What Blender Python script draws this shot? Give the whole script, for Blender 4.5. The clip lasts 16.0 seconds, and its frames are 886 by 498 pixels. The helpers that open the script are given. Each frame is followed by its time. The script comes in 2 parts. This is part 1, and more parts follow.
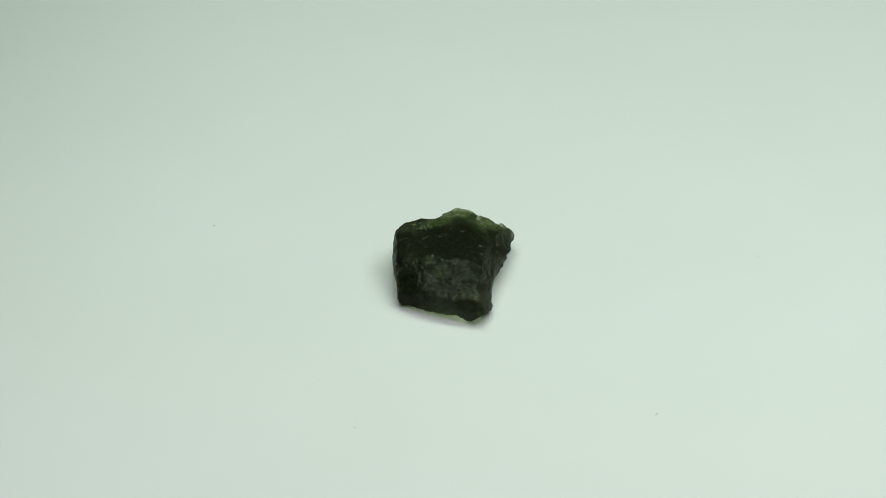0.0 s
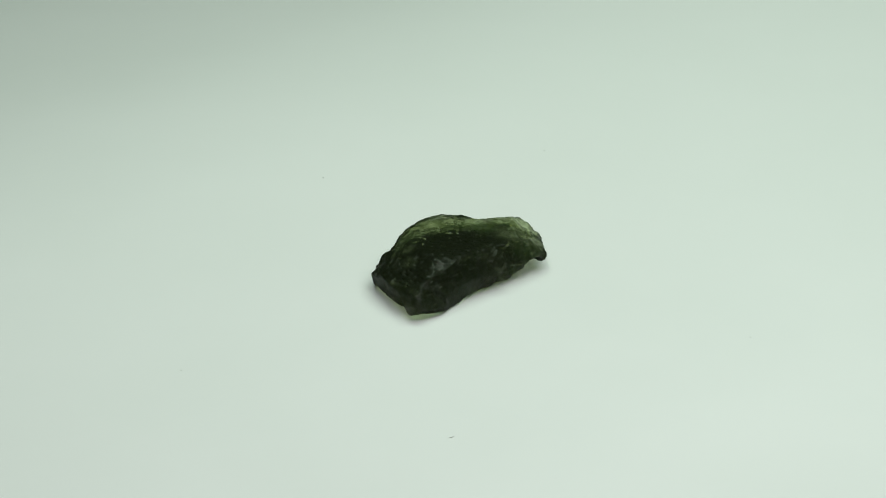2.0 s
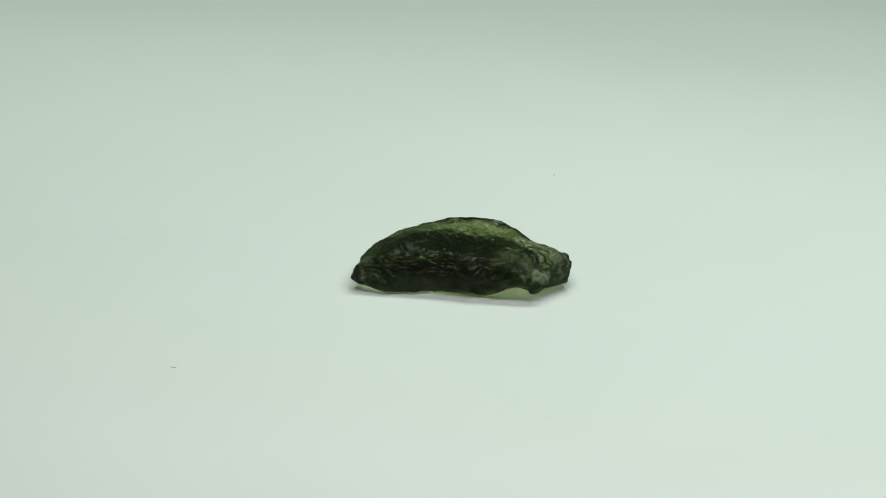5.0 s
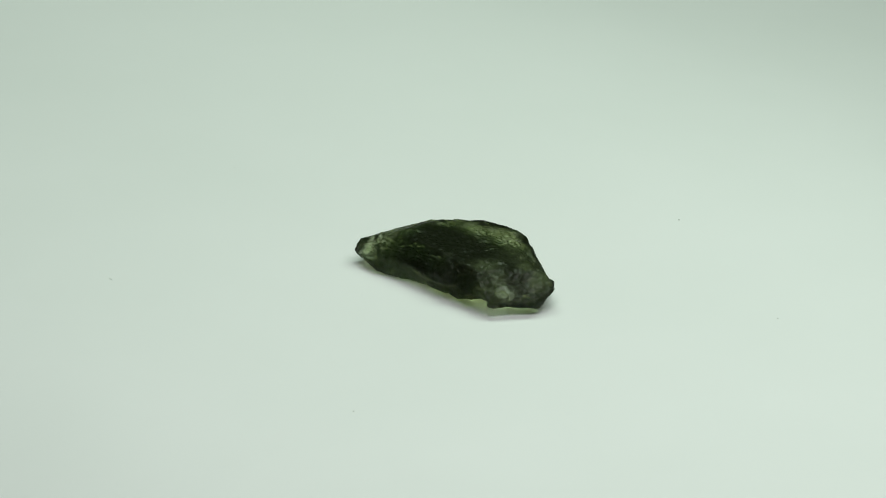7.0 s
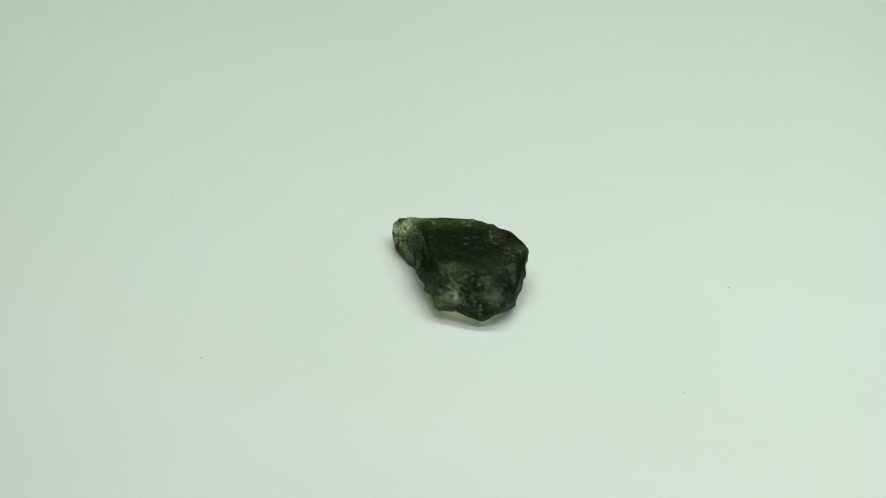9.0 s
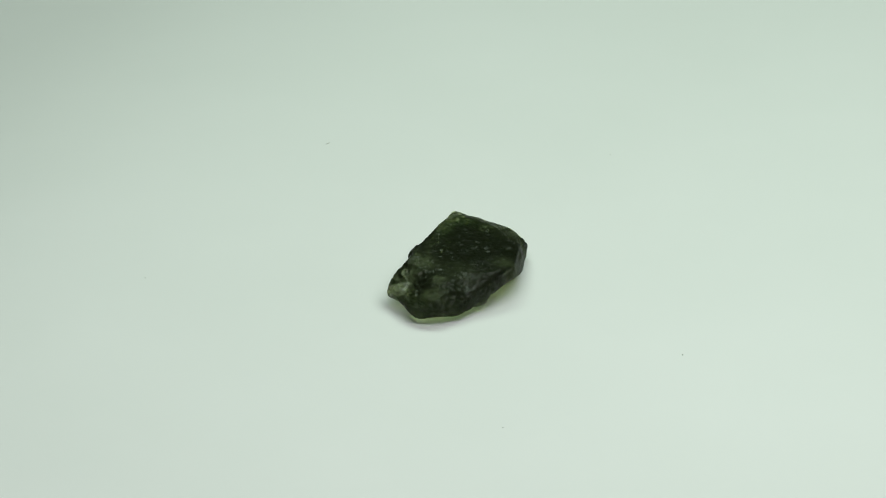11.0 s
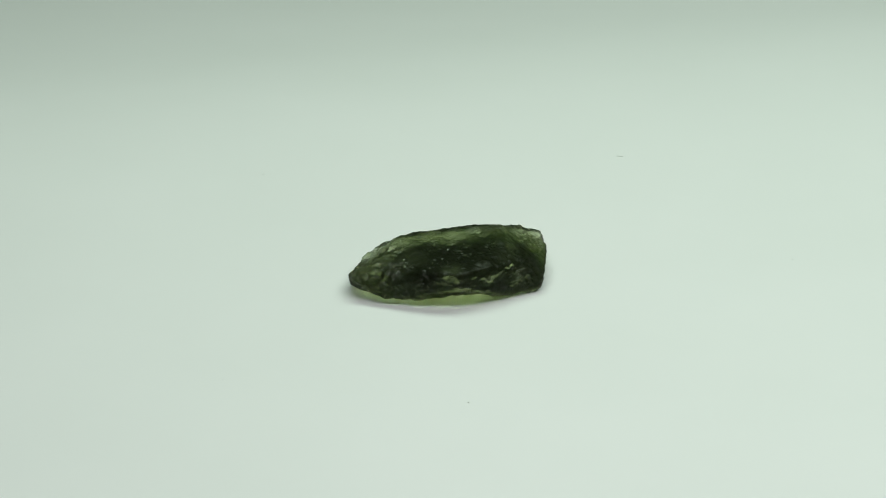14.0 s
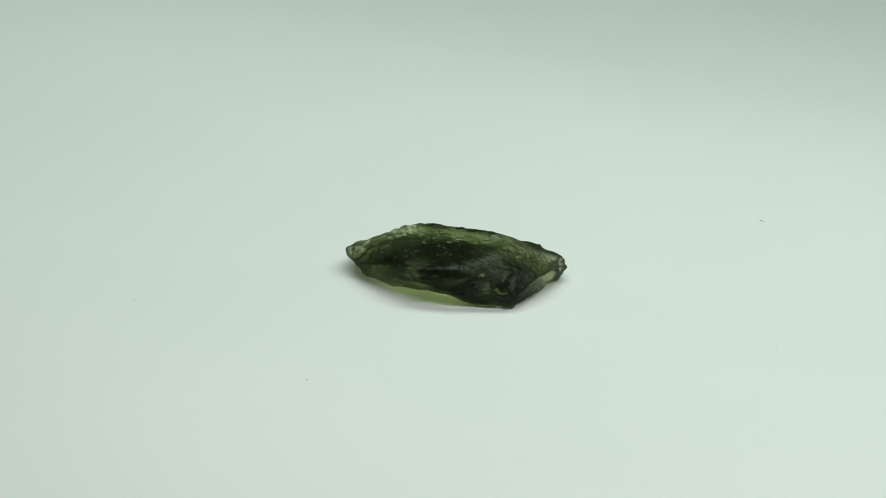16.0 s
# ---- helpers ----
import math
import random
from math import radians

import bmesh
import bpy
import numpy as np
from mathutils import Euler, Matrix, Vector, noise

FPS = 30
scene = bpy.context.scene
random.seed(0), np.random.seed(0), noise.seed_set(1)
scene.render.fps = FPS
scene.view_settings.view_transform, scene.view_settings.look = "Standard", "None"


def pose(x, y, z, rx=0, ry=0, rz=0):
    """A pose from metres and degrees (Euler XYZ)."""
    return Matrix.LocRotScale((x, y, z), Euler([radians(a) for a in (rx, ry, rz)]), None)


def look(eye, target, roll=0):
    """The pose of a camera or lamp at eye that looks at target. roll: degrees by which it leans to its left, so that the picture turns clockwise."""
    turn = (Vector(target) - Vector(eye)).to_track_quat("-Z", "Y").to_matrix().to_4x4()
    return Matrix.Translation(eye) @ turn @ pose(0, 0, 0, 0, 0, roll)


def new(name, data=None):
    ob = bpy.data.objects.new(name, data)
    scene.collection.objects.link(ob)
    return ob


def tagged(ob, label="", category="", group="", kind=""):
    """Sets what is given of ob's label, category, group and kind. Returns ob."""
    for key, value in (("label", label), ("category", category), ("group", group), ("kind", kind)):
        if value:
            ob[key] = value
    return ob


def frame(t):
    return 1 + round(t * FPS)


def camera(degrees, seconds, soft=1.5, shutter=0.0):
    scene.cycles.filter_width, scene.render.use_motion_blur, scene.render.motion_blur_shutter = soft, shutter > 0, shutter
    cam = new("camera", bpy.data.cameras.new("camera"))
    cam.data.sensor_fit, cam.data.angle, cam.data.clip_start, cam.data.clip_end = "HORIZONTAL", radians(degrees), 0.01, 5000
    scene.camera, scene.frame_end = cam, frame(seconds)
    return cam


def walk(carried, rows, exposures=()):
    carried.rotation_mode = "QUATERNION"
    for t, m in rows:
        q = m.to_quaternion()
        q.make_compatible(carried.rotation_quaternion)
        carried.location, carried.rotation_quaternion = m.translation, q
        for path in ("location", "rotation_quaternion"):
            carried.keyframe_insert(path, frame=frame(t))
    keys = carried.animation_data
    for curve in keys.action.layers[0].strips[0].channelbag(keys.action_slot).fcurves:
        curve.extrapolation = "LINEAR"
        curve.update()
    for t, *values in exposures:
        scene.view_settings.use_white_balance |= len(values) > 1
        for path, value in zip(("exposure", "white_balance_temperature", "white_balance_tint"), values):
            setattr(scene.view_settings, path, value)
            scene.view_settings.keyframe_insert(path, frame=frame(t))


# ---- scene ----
cam = camera(7.0, 16.0, soft=0.95)
EYE, TARGET, ROLL = (-0.01073, -0.76961, 0.37226), (-0.00175, 0.00159, 0.00326), 1.394
walk(cam, [(0, look(EYE, TARGET, ROLL)), (16, look(EYE, TARGET, ROLL))])

TURN_RATE = 17.35   # degrees a second, clockwise from above
MM = 0.001

# ---- world and light ----
world = bpy.data.worlds.new("world")
scene.world = world
world.use_nodes = True
world.node_tree.nodes["Background"].inputs["Color"].default_value = (0.9, 1.0, 0.95, 1)
world.node_tree.nodes["Background"].inputs["Strength"].default_value = 0.05
scene.view_settings.exposure = 0.0


def softbox(name, eye, target, width, depth, watts, colour):
    data = bpy.data.lights.new(name, "AREA")
    data.shape, data.size, data.size_y, data.energy, data.color = "RECTANGLE", width, depth, watts, colour
    ob = new(name, data)
    ob.matrix_world = look(eye, target)
    return ob


# two LED strips across the top of the photo box, the front one a little more neutral
softbox("led_strip_front", (0.060, -0.115, 0.27), (0.055, -0.065, 0), 0.34, 0.085, 0.53, (0.955, 1.0, 0.965))
softbox("led_strip_back", (0.060, 0.076, 0.27), (0.055, 0.030, 0), 0.34, 0.085, 0.530, (0.775, 1.0, 0.81))


# ---- materials ----
def material(name):
    m = bpy.data.materials.new(name)
    m.use_nodes = True
    return m, m.node_tree.nodes, m.node_tree.links, m.node_tree.nodes["Principled BSDF"]


def node(nodes, kind, **values):
    n = nodes.new(kind)
    for key, value in values.items():
        n.inputs[key].default_value = value
    return n


def ramp(nodes, links, source, stops):
    r = nodes.new("ShaderNodeValToRGB")
    el = r.color_ramp.elements
    el[0].position, el[0].color = stops[0][0], (*stops[0][1], 1)
    el[1].position, el[1].color = stops[-1][0], (*stops[-1][1], 1)
    for pos, col in stops[1:-1]:
        el.new(pos).color = (*col, 1)
    links.new(source, r.inputs["Fac"])
    return r


def matte(name, dark, light, scale, rough, bump=0.02, bump_scale=400.0, dist=0.0002):
    m, ns, ln, bsdf = material(name)
    co = ns.new("ShaderNodeTexCoord")
    n1 = node(ns, "ShaderNodeTexNoise", Scale=scale, Detail=4.0)
    n2 = node(ns, "ShaderNodeTexNoise", Scale=bump_scale, Detail=3.0)
    ln.new(co.outputs["Object"], n1.inputs["Vector"])
    ln.new(co.outputs["Object"], n2.inputs["Vector"])
    r = ramp(ns, ln, n1.outputs["Fac"], [(0.3, dark), (0.7, light)])
    ln.new(r.outputs["Color"], bsdf.inputs["Base Color"])
    b = node(ns, "ShaderNodeBump", Strength=bump, Distance=dist)
    ln.new(n2.outputs["Fac"], b.inputs["Height"])
    ln.new(b.outputs["Normal"], bsdf.inputs["Normal"])
    bsdf.inputs["Roughness"].default_value = rough
    return m


white_card = matte("white_card", (0.775, 0.78, 0.775), (0.80, 0.80, 0.80), 30.0, 0.6, 0.05, 900.0)
white_plastic = matte("white_plastic", (0.79, 0.79, 0.785), (0.81, 0.81, 0.81), 14.0, 0.55)
table_white = matte("table_laminate", (0.70, 0.70, 0.69), (0.76, 0.76, 0.75), 6.0, 0.5)
wall_paint = matte("wall_paint", (0.46, 0.47, 0.46), (0.50, 0.51, 0.50), 3.0, 0.8)
dust = matte("dust", (0.26, 0.26, 0.24), (0.40, 0.39, 0.36), 3000.0, 0.9)


def stone_skin():
    """The etched outer skin of natural glass: clear, faintly green, softly rough."""
    m = bpy.data.materials.new("stone_skin")
    m.use_nodes = True
    ns, ln = m.node_tree.nodes, m.node_tree.links
    ns.remove(ns["Principled BSDF"])
    co = ns.new("ShaderNodeTexCoord")
    cloud = node(ns, "ShaderNodeTexNoise", Scale=420.0, Detail=6.0)
    ln.new(co.outputs["Object"], cloud.inputs["Vector"])
    streak = node(ns, "ShaderNodeTexNoise", Scale=1100.0, Detail=5.0, Roughness=0.65)
    ln.new(co.outputs["Object"], streak.inputs["Vector"])
    both = ns.new("ShaderNodeMath")
    both.operation = "MULTIPLY_ADD"
    both.inputs[1].default_value = 0.5
    ln.new(cloud.outputs["Fac"], both.inputs[0])
    half = ns.new("ShaderNodeMath")
    half.operation = "MULTIPLY"
    half.inputs[1].default_value = 0.5
    ln.new(streak.outputs["Fac"], half.inputs[0])
    ln.new(half.outputs["Value"], both.inputs[2])
    r = ramp(ns, ln, both.outputs["Value"], [(0.36, (0.60, 0.63, 0.50)), (0.5, (0.86, 0.89, 0.79)), (0.62, (0.98, 0.99, 0.94))])
    fine = node(ns, "ShaderNodeTexNoise", Scale=1900.0, Detail=5.0)
    ln.new(co.outputs["Object"], fine.inputs["Vector"])
    b = node(ns, "ShaderNodeBump", Strength=0.3, Distance=0.00006)
    ln.new(fine.outputs["Fac"], b.inputs["Height"])
    worn = ramp(ns, ln, fine.outputs["Fac"], [(0.36, (0.07, 0.07, 0.07)), (0.62, (0.30, 0.30, 0.30))])
    through_glass = node(ns, "ShaderNodeBsdfRefraction", IOR=1.49, Roughness=0.36)
    ln.new(r.outputs["Color"], through_glass.inputs["Color"])
    ln.new(b.outputs["Normal"], through_glass.inputs["Normal"])
    sheen = ns.new("ShaderNodeBsdfGlossy")
    ln.new(worn.outputs["Color"], sheen.inputs["Roughness"])
    ln.new(b.outputs["Normal"], sheen.inputs["Normal"])
    fres = node(ns, "ShaderNodeFresnel", IOR=1.49)
    ln.new(b.outputs["Normal"], fres.inputs["Normal"])
    dull = ns.new("ShaderNodeMath")
    dull.operation = "MULTIPLY"
    dull.inputs[1].default_value = 0.42   # etching dulls the gloss
    ln.new(fres.outputs["Fac"], dull.inputs[0])
    mix = ns.new("ShaderNodeMixShader")
    ln.new(dull.outputs["Value"], mix.inputs["Fac"])
    ln.new(through_glass.outputs["BSDF"], mix.inputs[1])
    ln.new(sheen.outputs["BSDF"], mix.inputs[2])
    # the matt film of the etched skin, thicker and whiter on frosted spots and painted through-light
    frost_and_glow = ns.new("ShaderNodeAttribute")
    frost_and_glow.attribute_name = "frost_and_glow"
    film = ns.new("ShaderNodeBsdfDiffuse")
    tone = ramp(ns, ln, frost_and_glow.outputs["Fac"], [(0.0, (0.105, 0.138, 0.062)), (0.25, (0.20, 0.25, 0.12)), (0.6, (0.44, 0.48, 0.38))])
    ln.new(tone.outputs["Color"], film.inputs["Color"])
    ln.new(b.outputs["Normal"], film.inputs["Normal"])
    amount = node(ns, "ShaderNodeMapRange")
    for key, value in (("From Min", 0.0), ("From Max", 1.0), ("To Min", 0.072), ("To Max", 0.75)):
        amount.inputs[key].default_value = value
    # glints along the crests of the relief, painted as a pale matt edge
    relief = ns.new("ShaderNodeAttribute")
    relief.attribute_name = "relief"
    crest_glint = node(ns, "ShaderNodeMapRange")
    for key, value in (("From Min", 0.45), ("From Max", 0.95), ("To Min", 0.0), ("To Max", 0.26)):
        crest_glint.inputs[key].default_value = value
    ln.new(relief.outputs["Fac"], crest_glint.inputs["Value"])
    paleness = ns.new("ShaderNodeMath")
    paleness.operation = "ADD"
    ln.new(frost_and_glow.outputs["Fac"], paleness.inputs[0])
    ln.new(crest_glint.outputs["Result"], paleness.inputs[1])
    ln.new(paleness.outputs["Value"], tone.inputs["Fac"])
    ln.new(paleness.outputs["Value"], amount.inputs["Value"])
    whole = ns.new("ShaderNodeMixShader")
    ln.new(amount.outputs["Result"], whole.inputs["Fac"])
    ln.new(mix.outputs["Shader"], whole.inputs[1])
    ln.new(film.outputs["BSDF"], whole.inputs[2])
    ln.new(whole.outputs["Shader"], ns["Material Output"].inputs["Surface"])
    return m


def glass_body():
    """Green glass inside the stone: each layer passed takes some light away, red and blue more than green."""
    m = bpy.data.materials.new("glass_body")
    m.use_nodes = True
    ns, ln = m.node_tree.nodes, m.node_tree.links
    ns.remove(ns["Principled BSDF"])
    co = ns.new("ShaderNodeTexCoord")
    cloud = node(ns, "ShaderNodeTexNoise", Scale=260.0, Detail=4.0)
    ln.new(co.outputs["Object"], cloud.inputs["Vector"])
    r = ramp(ns, ln, cloud.outputs["Fac"], [(0.34, (0.80, 0.815, 0.715)), (0.66, (0.965, 0.97, 0.905))])
    t = ns.new("ShaderNodeBsdfTransparent")
    ln.new(r.outputs["Color"], t.inputs["Color"])
    ln.new(t.outputs["BSDF"], ns["Material Output"].inputs["Surface"])
    return m


skin_glass = stone_skin()
body_glass = glass_body()


def link_mesh(name, bm, mat, parent=None):
    me = bpy.data.meshes.new(name)
    bm.to_mesh(me)
    bm.free()
    me.materials.append(mat)
    ob = new(name, me)
    ob.parent = parent
    return ob


part = link_mesh


# ---- the room and the table ----
def slab(name, x0, y0, z0, x1, y1, z1, mat):
    bm = bmesh.new()
    bmesh.ops.create_cube(bm, size=1, matrix=Matrix.Translation(((x0 + x1) / 2, (y0 + y1) / 2, (z0 + z1) / 2))
                          @ Matrix.Diagonal((x1 - x0, y1 - y0, z1 - z0, 1)))
    return link_mesh(name, bm, mat)


CARD_R, CARD_T, TABLE_Z = 0.190, 0.0015, -0.046
for wall_name, size in (("wall_north", (-1.3, 1.1, -0.06, 1.3, 1.2, 1.5)), ("wall_south", (-1.3, -1.9, -0.06, 1.3, -1.8, 1.5)),
                        ("wall_west", (-1.4, -1.9, -0.06, -1.3, 1.2, 1.5)), ("wall_east", (1.3, -1.9, -0.06, 1.4, 1.2, 1.5))):
    tagged(slab(wall_name, *size, wall_paint), "plain pale studio wall behind the table", "wall", kind="structure")
tagged(slab("ceiling", -1.4, -1.9, 1.5, 1.4, 1.2, 1.6, wall_paint), "plain pale studio ceiling above the table", "ceiling", kind="structure")
tagged(slab("ground", -1.3, -1.8, -0.06, 1.3, 1.1, TABLE_Z, table_white), "white laminate table surface under the turntable",
       "table surface", kind="structure")


# ---- the turntable ----
DROOP_AXIS = radians(165)


def card_height(x, y):
    """The card lies flat in the middle and hangs a little towards two opposite rims."""
    u = abs(x * math.cos(DROOP_AXIS) + y * math.sin(DROOP_AXIS)) - 0.034
    if u <= 0:
        return 0.0
    bend = min(u, 0.045)
    return -2.3 * bend * bend - 2 * 2.3 * bend * max(u - 0.045, 0)


def lathe(bm, profile, segs, height=None):
    rings = []
    for r, z in profile:
        n = 1 if r == 0.0 else segs
        ring = []
        for i in range(n):
            x, y = r * math.cos(math.tau * i / segs), r * math.sin(math.tau * i / segs)
            ring.append(bm.verts.new((x, y, z + (height(x, y) if height else 0))))
        rings.append(ring)
    for a, b in zip(rings, rings[1:]):
        for i in range(segs):
            j = (i + 1) % segs
            if len(a) == 1:
                bm.faces.new((a[0], b[j], b[i]))
            elif len(b) == 1:
                bm.faces.new((a[i], a[j], b[0]))
            else:
                bm.faces.new((a[i], a[j], b[j], b[i]))
    for f in bm.faces:
        f.smooth = True
    bmesh.ops.recalc_face_normals(bm, faces=bm.faces)


def turntable():
    base = bpy.data.objects.new("turntable", None)
    scene.collection.objects.link(base)
    bm = bmesh.new()
    drum = 0.034
    lathe(bm, [(0.0, TABLE_Z), (drum - 0.002, TABLE_Z), (drum, TABLE_Z + 0.002), (drum, -CARD_T - 0.006), (drum - 0.004, -CARD_T - 0.002),
               (drum - 0.006, -CARD_T), (0.0, -CARD_T)], 96)
    part("drum", bm, white_plastic, base)
    bm = bmesh.new()
    steps = [CARD_R * i / 48 for i in range(49)]
    lathe(bm, [(r, -CARD_T) for r in steps] + [(CARD_R + 0.0004, -CARD_T / 2)] + [(r, 0.0) for r in reversed(steps)], 144, card_height)
    part("card", bm, white_card, base)
    return tagged(base, "white turntable drum topped with a large matt white card", "turntable")


disc = turntable()


CRUMBS = []   # crumbs on the card and where they lie on it


def dust_speck(radius_mm, angle, size_mm, seed):
    """A crumb of dust that lies on the disc."""
    rng = random.Random(seed)
    bm = bmesh.new()
    bmesh.ops.create_icosphere(bm, subdivisions=1, radius=size_mm * MM / 2)
    for v in bm.verts:
        v.co *= rng.uniform(0.6, 1.2)
        v.co.z *= 0.6
    ob = tagged(link_mesh("dust_speck", bm, dust), "tiny grey crumb of dust on the white card", "dust speck", "dust on the card")
    a = radians(angle)
    x, y = radius_mm * MM * math.cos(a), radius_mm * MM * math.sin(a)
    CRUMBS.append((ob, pose(x, y, card_height(x, y) + size_mm * MM * 0.2)))
    return ob


def lint_fibre(radius_mm, angle, length_mm, thick_mm, turn, seed):
    """A short curved hair of lint on the disc."""
    rng = random.Random(seed)
    bm = bmesh.new()
    ringv, n, bend = [], 8, rng.uniform(0.15, 0.3)
    for i in range(n + 1):
        u = i / n - 0.5
        c = Vector((u * length_mm, bend * length_mm * u * u, thick_mm * 0.5 + 0.3 * thick_mm * math.sin(5 * u)))
        r = thick_mm * 0.5 * (1 - 0.8 * abs(2 * u) ** 3)
        ringv.append([bm.verts.new((c + Vector((0, r * math.cos(math.tau * k / 5), r * math.sin(math.tau * k / 5)))) * MM) for k in range(5)])
    for a, b in zip(ringv, ringv[1:]):
        for k in range(5):
            bm.faces.new((a[k], a[(k + 1) % 5], b[(k + 1) % 5], b[k]))
    bm.faces.new(ringv[0][::-1])
    bm.faces.new(ringv[-1])
    bmesh.ops.recalc_face_normals(bm, faces=bm.faces)
    ob = tagged(link_mesh("lint_fibre", bm, dust), "short curved grey lint fibre on the white card", "lint fibre", "dust on the card")
    a = radians(angle)
    x, y = radius_mm * MM * math.cos(a), radius_mm * MM * math.sin(a)
    CRUMBS.append((ob, pose(x, y, card_height(x, y), 0, 0, turn)))
    return ob


dust_speck(32.1, 155.0, 0.20, 1)
dust_speck(36.8, 12.6, 0.15, 2)
dust_speck(38.5, 108.4, 0.15, 3)
dust_speck(40.6, 253.2, 0.14, 4)
lint_fibre(40.9, 303.6, 0.85, 0.055, 62, 5)


# ---- the stone ----
# broken faces: azimuth and elevation of the face's normal in degrees, distance from the stone's middle in mm
HEART = (-0.5, 0.5, 2.9)
CHIPS = [(-11, 27, 4.79), (89, 86, 2.12), (-27, 65, 4.24), (164, 79, 3.09), (131, 36, 7.08), (-114, 63, 4.83),
         (-147, 65, 4.31), (45, 55, 5.57), (-142, 41, 6.82), (147, -5, 7.43), (-8, -15, 6.10), (-178, 9, 6.91),
         (75, -4, 12.77), (-44, 25, 9.66), (160, -47, 5.17), (36, -23, 9.93), (-118, -16, 10.25), (115, -43, 8.57),
         (0, -90, 2.50), (-174, -9, 7.24), (26, -59, 5.92), (-35, -52, 7.36)]
# hollows knocked out of it: middle and radius in mm
SCOOPS = [(7.11, 6.55, -2.06, 4.29), (-7.89, 1.67, -3.90, 5.48), (8.82, -6.79, 1.48, 5.08),
          (8.86, -4.30, 0.48, 5.01), (-2.09, 11.77, 7.54, 4.16), (-3.43, 10.35, 6.33, 3.22),
          (8.23, -2.02, -0.61, 4.38), (7.28, 0.91, -0.65, 3.19), (-3.15, 8.97, 7.74, 3.77),
          (-6.95, 3.37, -2.52, 3.99), (-9.82, -4.49, 5.16, 3.64), (3.50, -7.56, 7.50, 3.10),
          (-3.62, 10.39, -0.86, 2.04), (0.08, -14.49, 3.26, 3.16), (6.31, 8.10, 0.91, 1.27),
          (5.09, 6.68, -2.00, 3.24), (-1.00, -12.51, -0.39, 2.26), (6.37, -8.85, 2.46, 2.69),
          (5.96, -2.11, 5.26, 2.26), (-7.78, -4.96, -1.02, 1.78), (-0.25, 4.38, 7.35, 2.51),
          (6.98, 2.85, 0.97, 1.96), (3.34, -10.67, 5.30, 1.95), (-3.32, 11.27, 4.25, 1.92),
          (5.30, 10.70, 4.30, 2.20)]
# knobs that stand out of it, and the three low points it rests on
KNOBS = [(-3.29, 6.83, 2.24, 1.84), (-6.03, -0.06, 3.52, 1.59), (1.12, 11.51, 2.21, 1.31),
         (-4.37, 5.94, 3.12, 1.57), (3.72, 1.44, 2.93, 1.82), (4.92, 6.56, 2.79, 1.30), (0.20, 12.35, 2.45, 0.84),
         (5.09, 8.94, 2.01, 0.95),
         (5.95, 8.55, 1.90, 0.76), (2.60, 12.00, 1.75, 0.80), (2.40, -11.70, 2.20, 0.72), (-6.20, -6.80, 0.85, 0.75)]
FEET = [(-1.5, -6.0, 0.9, 0.9), (-2.5, 3.5, 0.9, 0.9), (1.8, 5.5, 0.9, 0.9)]
# thin, pale places: middle and radius in mm, how thin
PALE = [(4.7, 9.6, 2.7, 1.5, 0.95), (-4.6, 4.4, 4.0, 1.9, 0.5), (3.3, 0.8, 4.8, 0.6, 0.8), (0.8, 11.5, 3.1, 1.7, 0.8),
        (-6.3, 3.9, 4.5, 1.9, 0.7), (5.5, 7.0, 3.2, 1.4, 0.6), (2.6, 6.9, 4.4, 1.8, 0.75), (4.0, 6.2, 4.3, 1.3, 0.7),
        (-2.3, 5.5, 4.3, 2.2, 0.85), (-0.2, 8.2, 4.2, 2.1, 0.85), (-5.6, -3.6, 4.5, 1.7, 0.85), (-3.8, -1.4, 5.0, 1.2, 0.7), (-3.5, -5.0, 5.0, 1.1, 0.7),
        (-2.0, -7.2, 4.4, 1.1, 0.7), (3.6, -9.4, 2.9, 1.5, 0.6), (4.1, -5.4, 2.0, 1.5, 0.7), (-7.1, -4.3, 2.7, 0.8, 0.8),
        (4.6, 2.5, 0.6, 0.8, 0.9)]
# added lumps of body colour up to the skin that shade the sides: middle and radius in mm
SIDE_SHADE = [(-7.0, 5.2, 2.2, 3.2), (-6.6, -0.5, 2.3, 3.4), (-5.6, -6.2, 2.2, 2.4), (4.7, -0.6, 3.0, 2.7), (4.9, 2.6, 2.6, 2.4)]
# frosted spots, and light through thin glass painted on as whiteness: middle and radius in mm, how white
FROST_AND_GLOW = [(4.9, 9.3, 2.8, 1.35, 0.42), (3.7, 0.9, 4.7, 0.5, 0.14), (0.8, 11.5, 3.1, 1.5, 0.22), (-6.1, 3.9, 4.7, 1.3, 0.16),
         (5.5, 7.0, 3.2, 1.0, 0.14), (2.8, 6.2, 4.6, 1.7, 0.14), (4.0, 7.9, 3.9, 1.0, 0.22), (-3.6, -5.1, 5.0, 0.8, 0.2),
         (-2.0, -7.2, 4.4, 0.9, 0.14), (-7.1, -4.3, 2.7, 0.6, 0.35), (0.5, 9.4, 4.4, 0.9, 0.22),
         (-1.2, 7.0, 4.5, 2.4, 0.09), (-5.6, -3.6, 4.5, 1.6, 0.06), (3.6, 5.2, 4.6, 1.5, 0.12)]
# broken, knobbly places: middle and radius in mm, how rough
ROUGH = [(3.4, 8.2, 3.6, 4.2, 1.1), (-1.5, 11.5, 3.0, 3.2, 0.9), (-6.8, -5.5, 3.2, 4.5, 0.7), (2.6, -9.0, 3.2, 4.2, 0.5),
         (4.6, 2.6, 3.0, 4.4, 0.75), (-2.5, -7.0, 4.6, 4.0, 0.38)]
LAYERS = (0.35, 0.9, 1.6)   # depths of the layers of body colour, mm
SHARP = 15.0


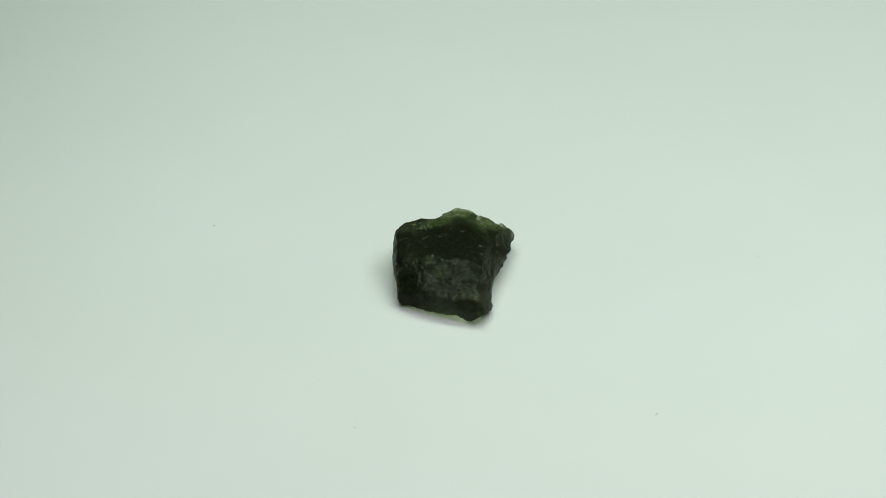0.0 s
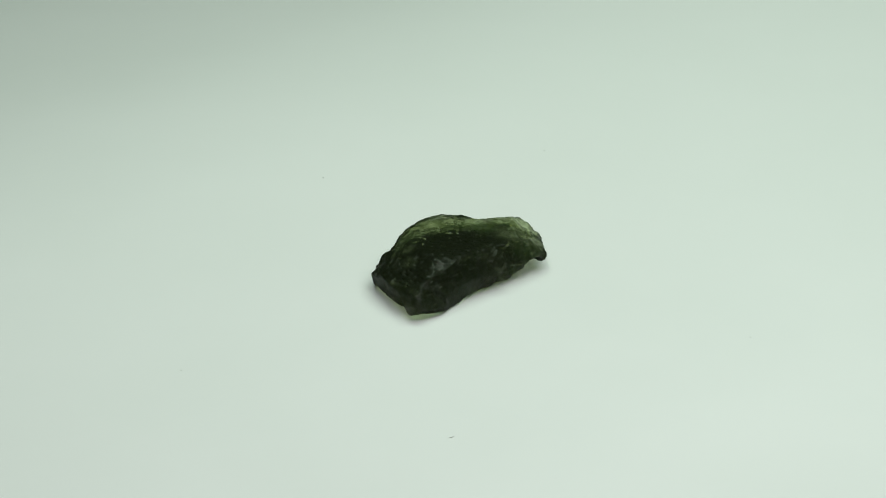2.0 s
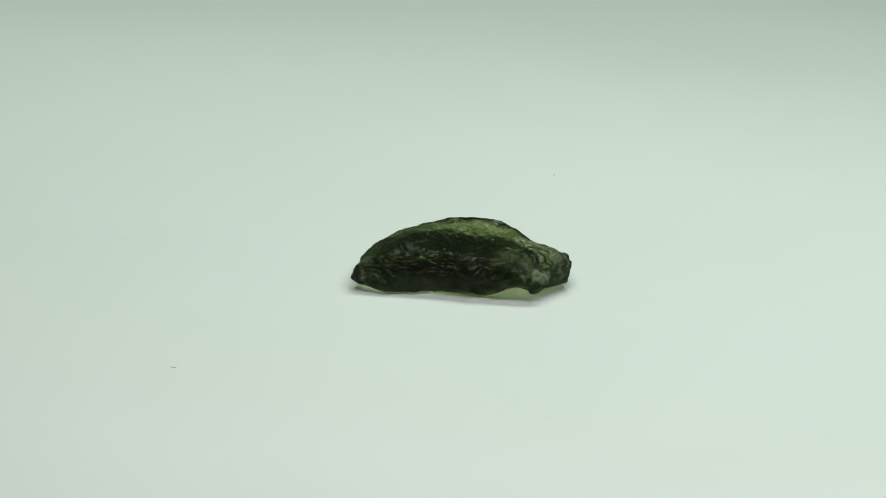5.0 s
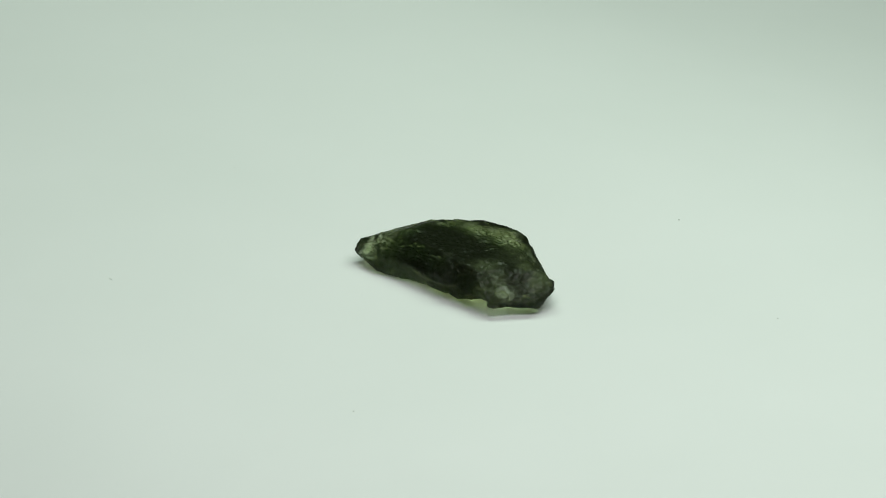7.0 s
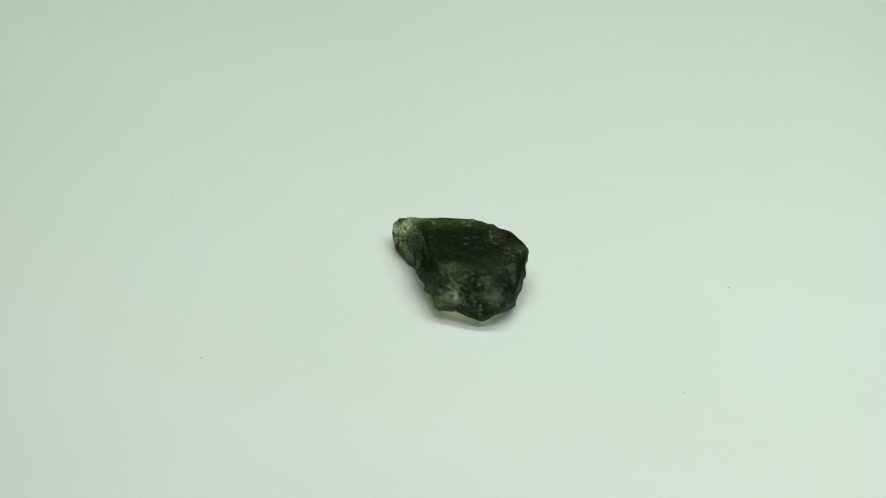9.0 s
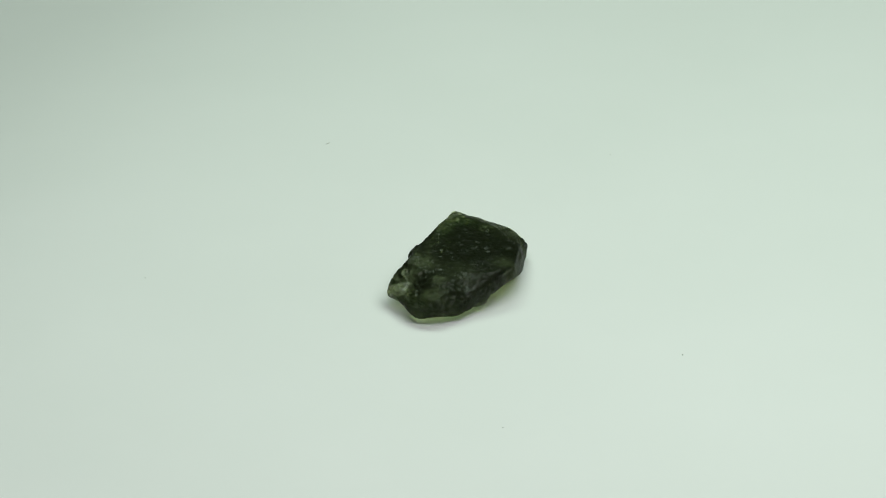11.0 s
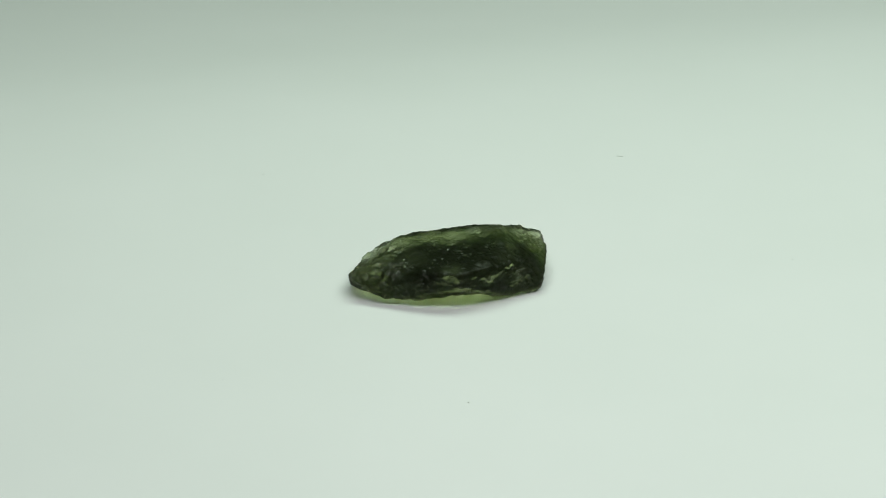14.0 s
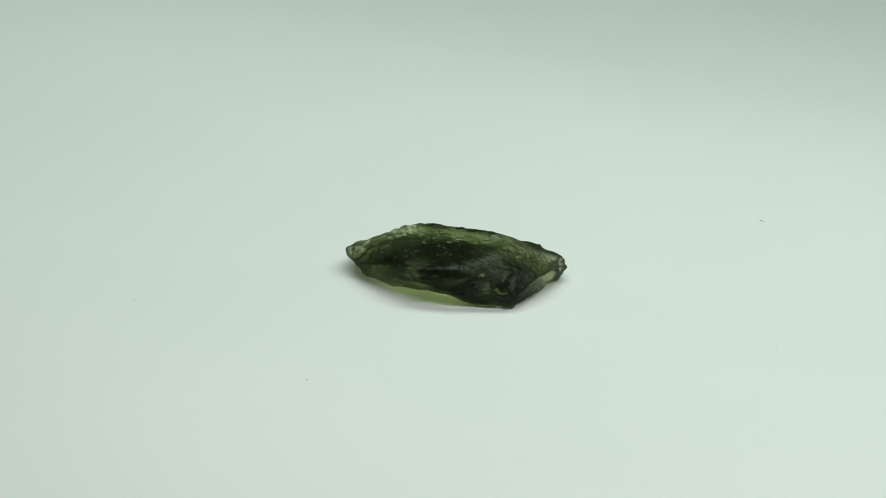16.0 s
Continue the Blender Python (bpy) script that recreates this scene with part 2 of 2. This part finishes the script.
def stone_field(p):
    """Below zero inside the stone; p in mm, n x 3."""
    az, el, d = np.radians([c[0] for c in CHIPS]), np.radians([c[1] for c in CHIPS]), np.array([c[2] for c in CHIPS])
    n = np.stack([np.cos(el) * np.cos(az), np.cos(el) * np.sin(az), np.sin(el)], 1)
    sc = np.array(SCOOPS)
    g = [(p - np.array(HEART)) @ n.T - d]
    g.append(sc[:, 3] - np.sqrt(((p[:, None] - sc[None, :, :3]) ** 2).sum(2)))
    g = np.concatenate(g, 1)
    top = g.max(1, keepdims=True)
    body = top + np.log(np.exp(SHARP * (g - top)).sum(1, keepdims=True)) / SHARP
    kn = np.array(KNOBS + FEET)
    g = np.concatenate([body, np.sqrt(((p[:, None] - kn[None, :, :3]) ** 2).sum(2)) - kn[:, 3]], 1)
    low = g.min(1, keepdims=True)
    return (low - np.log(np.exp(-SHARP * (g - low)).sum(1, keepdims=True)) / SHARP)[:, 0]


def layer_field(p, deep):
    """Below zero where the green glass lies deeper than this many mm and is not thin and pale."""
    skin_depth = stone_field(p)
    f = skin_depth + deep
    # the added lumps bring body colour up to the skin to shade the sides
    for x, y, z, r in SIDE_SHADE:
        f = np.minimum(f, np.maximum(skin_depth + 0.12 + 0.2 * deep, np.sqrt(((p - np.array((x, y, z))) ** 2).sum(1)) - r))
    for x, y, z, r, thin in PALE:
        f = np.maximum(f, r * thin - np.sqrt(((p - np.array((x, y, z))) ** 2).sum(1)))
    return f


def skin(field, lo, hi, step):
    """A closed quad mesh round the zero of a field (surface nets)."""
    axes = [np.arange(a, b + step, step) for a, b in zip(lo, hi)]
    shape = tuple(len(a) for a in axes)
    f = np.empty(shape)
    for i, x in enumerate(axes[0]):
        yy, zz = np.meshgrid(axes[1], axes[2], indexing="ij")
        f[i] = field(np.stack([np.full(yy.size, x), yy.ravel(), zz.ravel()], 1)).reshape(yy.shape)
    inside = f < 0
    cells = tuple(s - 1 for s in shape)
    total, count = np.zeros(cells + (3,)), np.zeros(cells)
    corner = [(a, b, c) for a in (0, 1) for b in (0, 1) for c in (0, 1)]

    def at(grid, o):
        return grid[o[0]:o[0] + cells[0], o[1]:o[1] + cells[1], o[2]:o[2] + cells[2]]

    for o in corner:
        for ax in range(3):
            if o[ax]:
                continue
            q = tuple(v + (k == ax) for k, v in enumerate(o))
            fa, fb = at(f, o), at(f, q)
            cross = (fa < 0) != (fb < 0)
            s = np.where(cross, fa / np.where(cross, fa - fb, 1), 0)
            for k in range(3):
                total[..., k] += cross * (o[k] + (s if k == ax else 0))
            count += cross
    live = count > 0
    index = np.full(cells, -1)
    index[live] = np.arange(live.sum())
    where = np.argwhere(live)
    verts = np.array(lo) + step * (where + total[live] / count[live][:, None])
    quads = []
    for ax in range(3):
        u, v = (ax + 1) % 3, (ax + 2) % 3
        a = [slice(1, -1)] * 3
        b = [slice(1, -1)] * 3
        a[ax], b[ax] = slice(0, -1), slice(1, None)
        change = inside[tuple(a)] != inside[tuple(b)]
        ids = np.argwhere(change) + np.array([0 if k == ax else 1 for k in range(3)])
        first = inside[tuple(ids.T)]
        ring = []
        for du, dv in ((0, 0), (-1, 0), (-1, -1), (0, -1)):
            c = ids.copy()
            c[:, u] += du
            c[:, v] += dv
            ring.append(index[tuple(c.T)])
        ring = np.stack(ring, 1)
        ring[~first] = ring[~first][:, ::-1]
        quads.append(ring)
    return verts, np.concatenate(quads)


def raw_stone():
    verts, quads = skin(stone_field, (-8.6, -13.4, -0.5), (7.6, 14.4, 5.8), 0.092)
    me = bpy.data.meshes.new("raw_stone")
    me.from_pydata((verts * MM).tolist(), [], quads.tolist())
    me.update()
    normals = np.empty(len(verts) * 3)
    me.vertices.foreach_get("normal", normals)
    normals = normals.reshape(-1, 3)
    # etched relief: shallow dishes with sharp crests between them, deepest at the broken end, and scattered small pits
    moved, relief = np.empty_like(verts), np.empty(len(verts))
    for i, (v, n) in enumerate(zip(verts, normals)):
        p = Vector(v)
        warp = noise.noise_vector(p * 0.45)
        q = p + 0.55 * warp
        q.z *= 1.5                      # the flow layers lie level
        swell = noise.noise(q * 0.5)
        dish = min(noise.voronoi(q * 0.52 + Vector((2, 5, 1)))[0][0], 0.8) ** 2
        scallop = min(noise.voronoi(q * 1.15 + Vector((3, 1, 5)))[0][0], 0.8) ** 2
        pit = 0.0
        for scale, depth in ((1.25, 1.3), (2.1, 0.8)):
            d, cells = noise.voronoi(q * scale + Vector((8, 3, 2)))
            if noise.cell(cells[0] * 7.3) > -0.25:
                pit += depth * max(0.0, 1 - (d[0] / 0.45) ** 2)
        step = q.z * 1.5 + 1.3 * noise.noise(Vector((p.x * 0.55, p.y * 0.55, p.z * 1.2)))
        ledge = abs(step - math.floor(step) - 0.5) * 2
        fine = noise.noise(q * 3.4 + Vector((7, 2, 2)))
        grain = noise.noise(p * 7.0)
        rough = 0.30
        for x, y, z, r, amount in ROUGH:
            away = (p - Vector((x, y, z))).length / r
            rough = max(rough, amount * (1 - away * away * 0.9)) if away < 1 else rough
        patch = min(max(0.5 + 1.6 * noise.noise(p * 0.4 + Vector((2, 6, 1))), 0.0), 1.0)
        slope = 4 * max(n[2], 0.0) * (1 - max(n[2], 0.0))
        jag = abs(noise.noise(q * 1.45 + Vector((5, 5, 0))))
        lift = (0.055 + 0.10 * swell + 0.34 * rough * (dish - 0.25) + 0.42 * rough * (scallop - 0.25) - 0.11 * pit * (0.25 + 0.85 * patch) * (1 - 0.65 * slope)
                + 0.045 * slope * (ledge - 0.5) + (0.02 + 0.10 * rough * patch) * (jag - 0.2) + 0.028 * fine * (0.4 + patch) + 0.007 * grain)
        moved[i] = v + n * lift
        relief[i] = 0.30 + 0.5 * rough * (scallop - 0.25) + 0.30 * (fine + 0.6 * grain) * patch + 0.12 * rough
    moved[:, 2] = np.maximum(moved[:, 2], 0.0)
    moved[:, 2] -= moved[:, 2].min()
    me.vertices.foreach_set("co", (moved * MM).ravel())
    me.update()
    frost_and_glow = np.zeros(len(moved))
    for x, y, z, r, white in FROST_AND_GLOW:
        frost_and_glow += white * np.exp(-(((moved - np.array((x, y, z))) ** 2).sum(1) / (r * r)) ** 1.5)
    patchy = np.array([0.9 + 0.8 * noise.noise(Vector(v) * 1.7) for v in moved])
    me.attributes.new("frost_and_glow", "FLOAT", "POINT").data.foreach_set("value", np.clip(frost_and_glow * patchy, 0, 1))
    me.attributes.new("relief", "FLOAT", "POINT").data.foreach_set("value", np.clip(relief, 0, 1))
    me.polygons.foreach_set("use_smooth", np.ones(len(me.polygons), dtype=bool))
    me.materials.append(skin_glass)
    ob = new("raw_stone", me)
    for i, deep in enumerate(LAYERS):
        verts, quads = skin(lambda p: layer_field(p, deep), (-8.2, -13.0, -0.2), (7.2, 14.0, 6.0), 0.24)
        lumps = np.array([noise.noise_vector(Vector(v) * 0.9 + Vector((i * 5, 0, 0))) for v in verts])
        inner = bpy.data.meshes.new("inner_glass")
        inner.from_pydata(((verts + 0.16 * lumps) * MM).tolist(), [], quads.tolist())
        inner.polygons.foreach_set("use_smooth", np.ones(len(inner.polygons), dtype=bool))
        inner.materials.append(body_glass)
        new("inner_glass", inner).parent = ob
    return tagged(ob, "rough dark bottle-green glass stone with pale thin edges", "raw gemstone")


stone = raw_stone()


# ---- what moves ----
def motions():
    times = [0.5 * i for i in range(33)]
    for thing in (disc, stone):
        walk(thing, [(t, pose(0, 0, 0, 0, 0, -TURN_RATE * t)) for t in times])
    for crumb, lie in CRUMBS:
        walk(crumb, [(t, pose(0, 0, 0, 0, 0, -TURN_RATE * t) @ lie) for t in times])


motions()
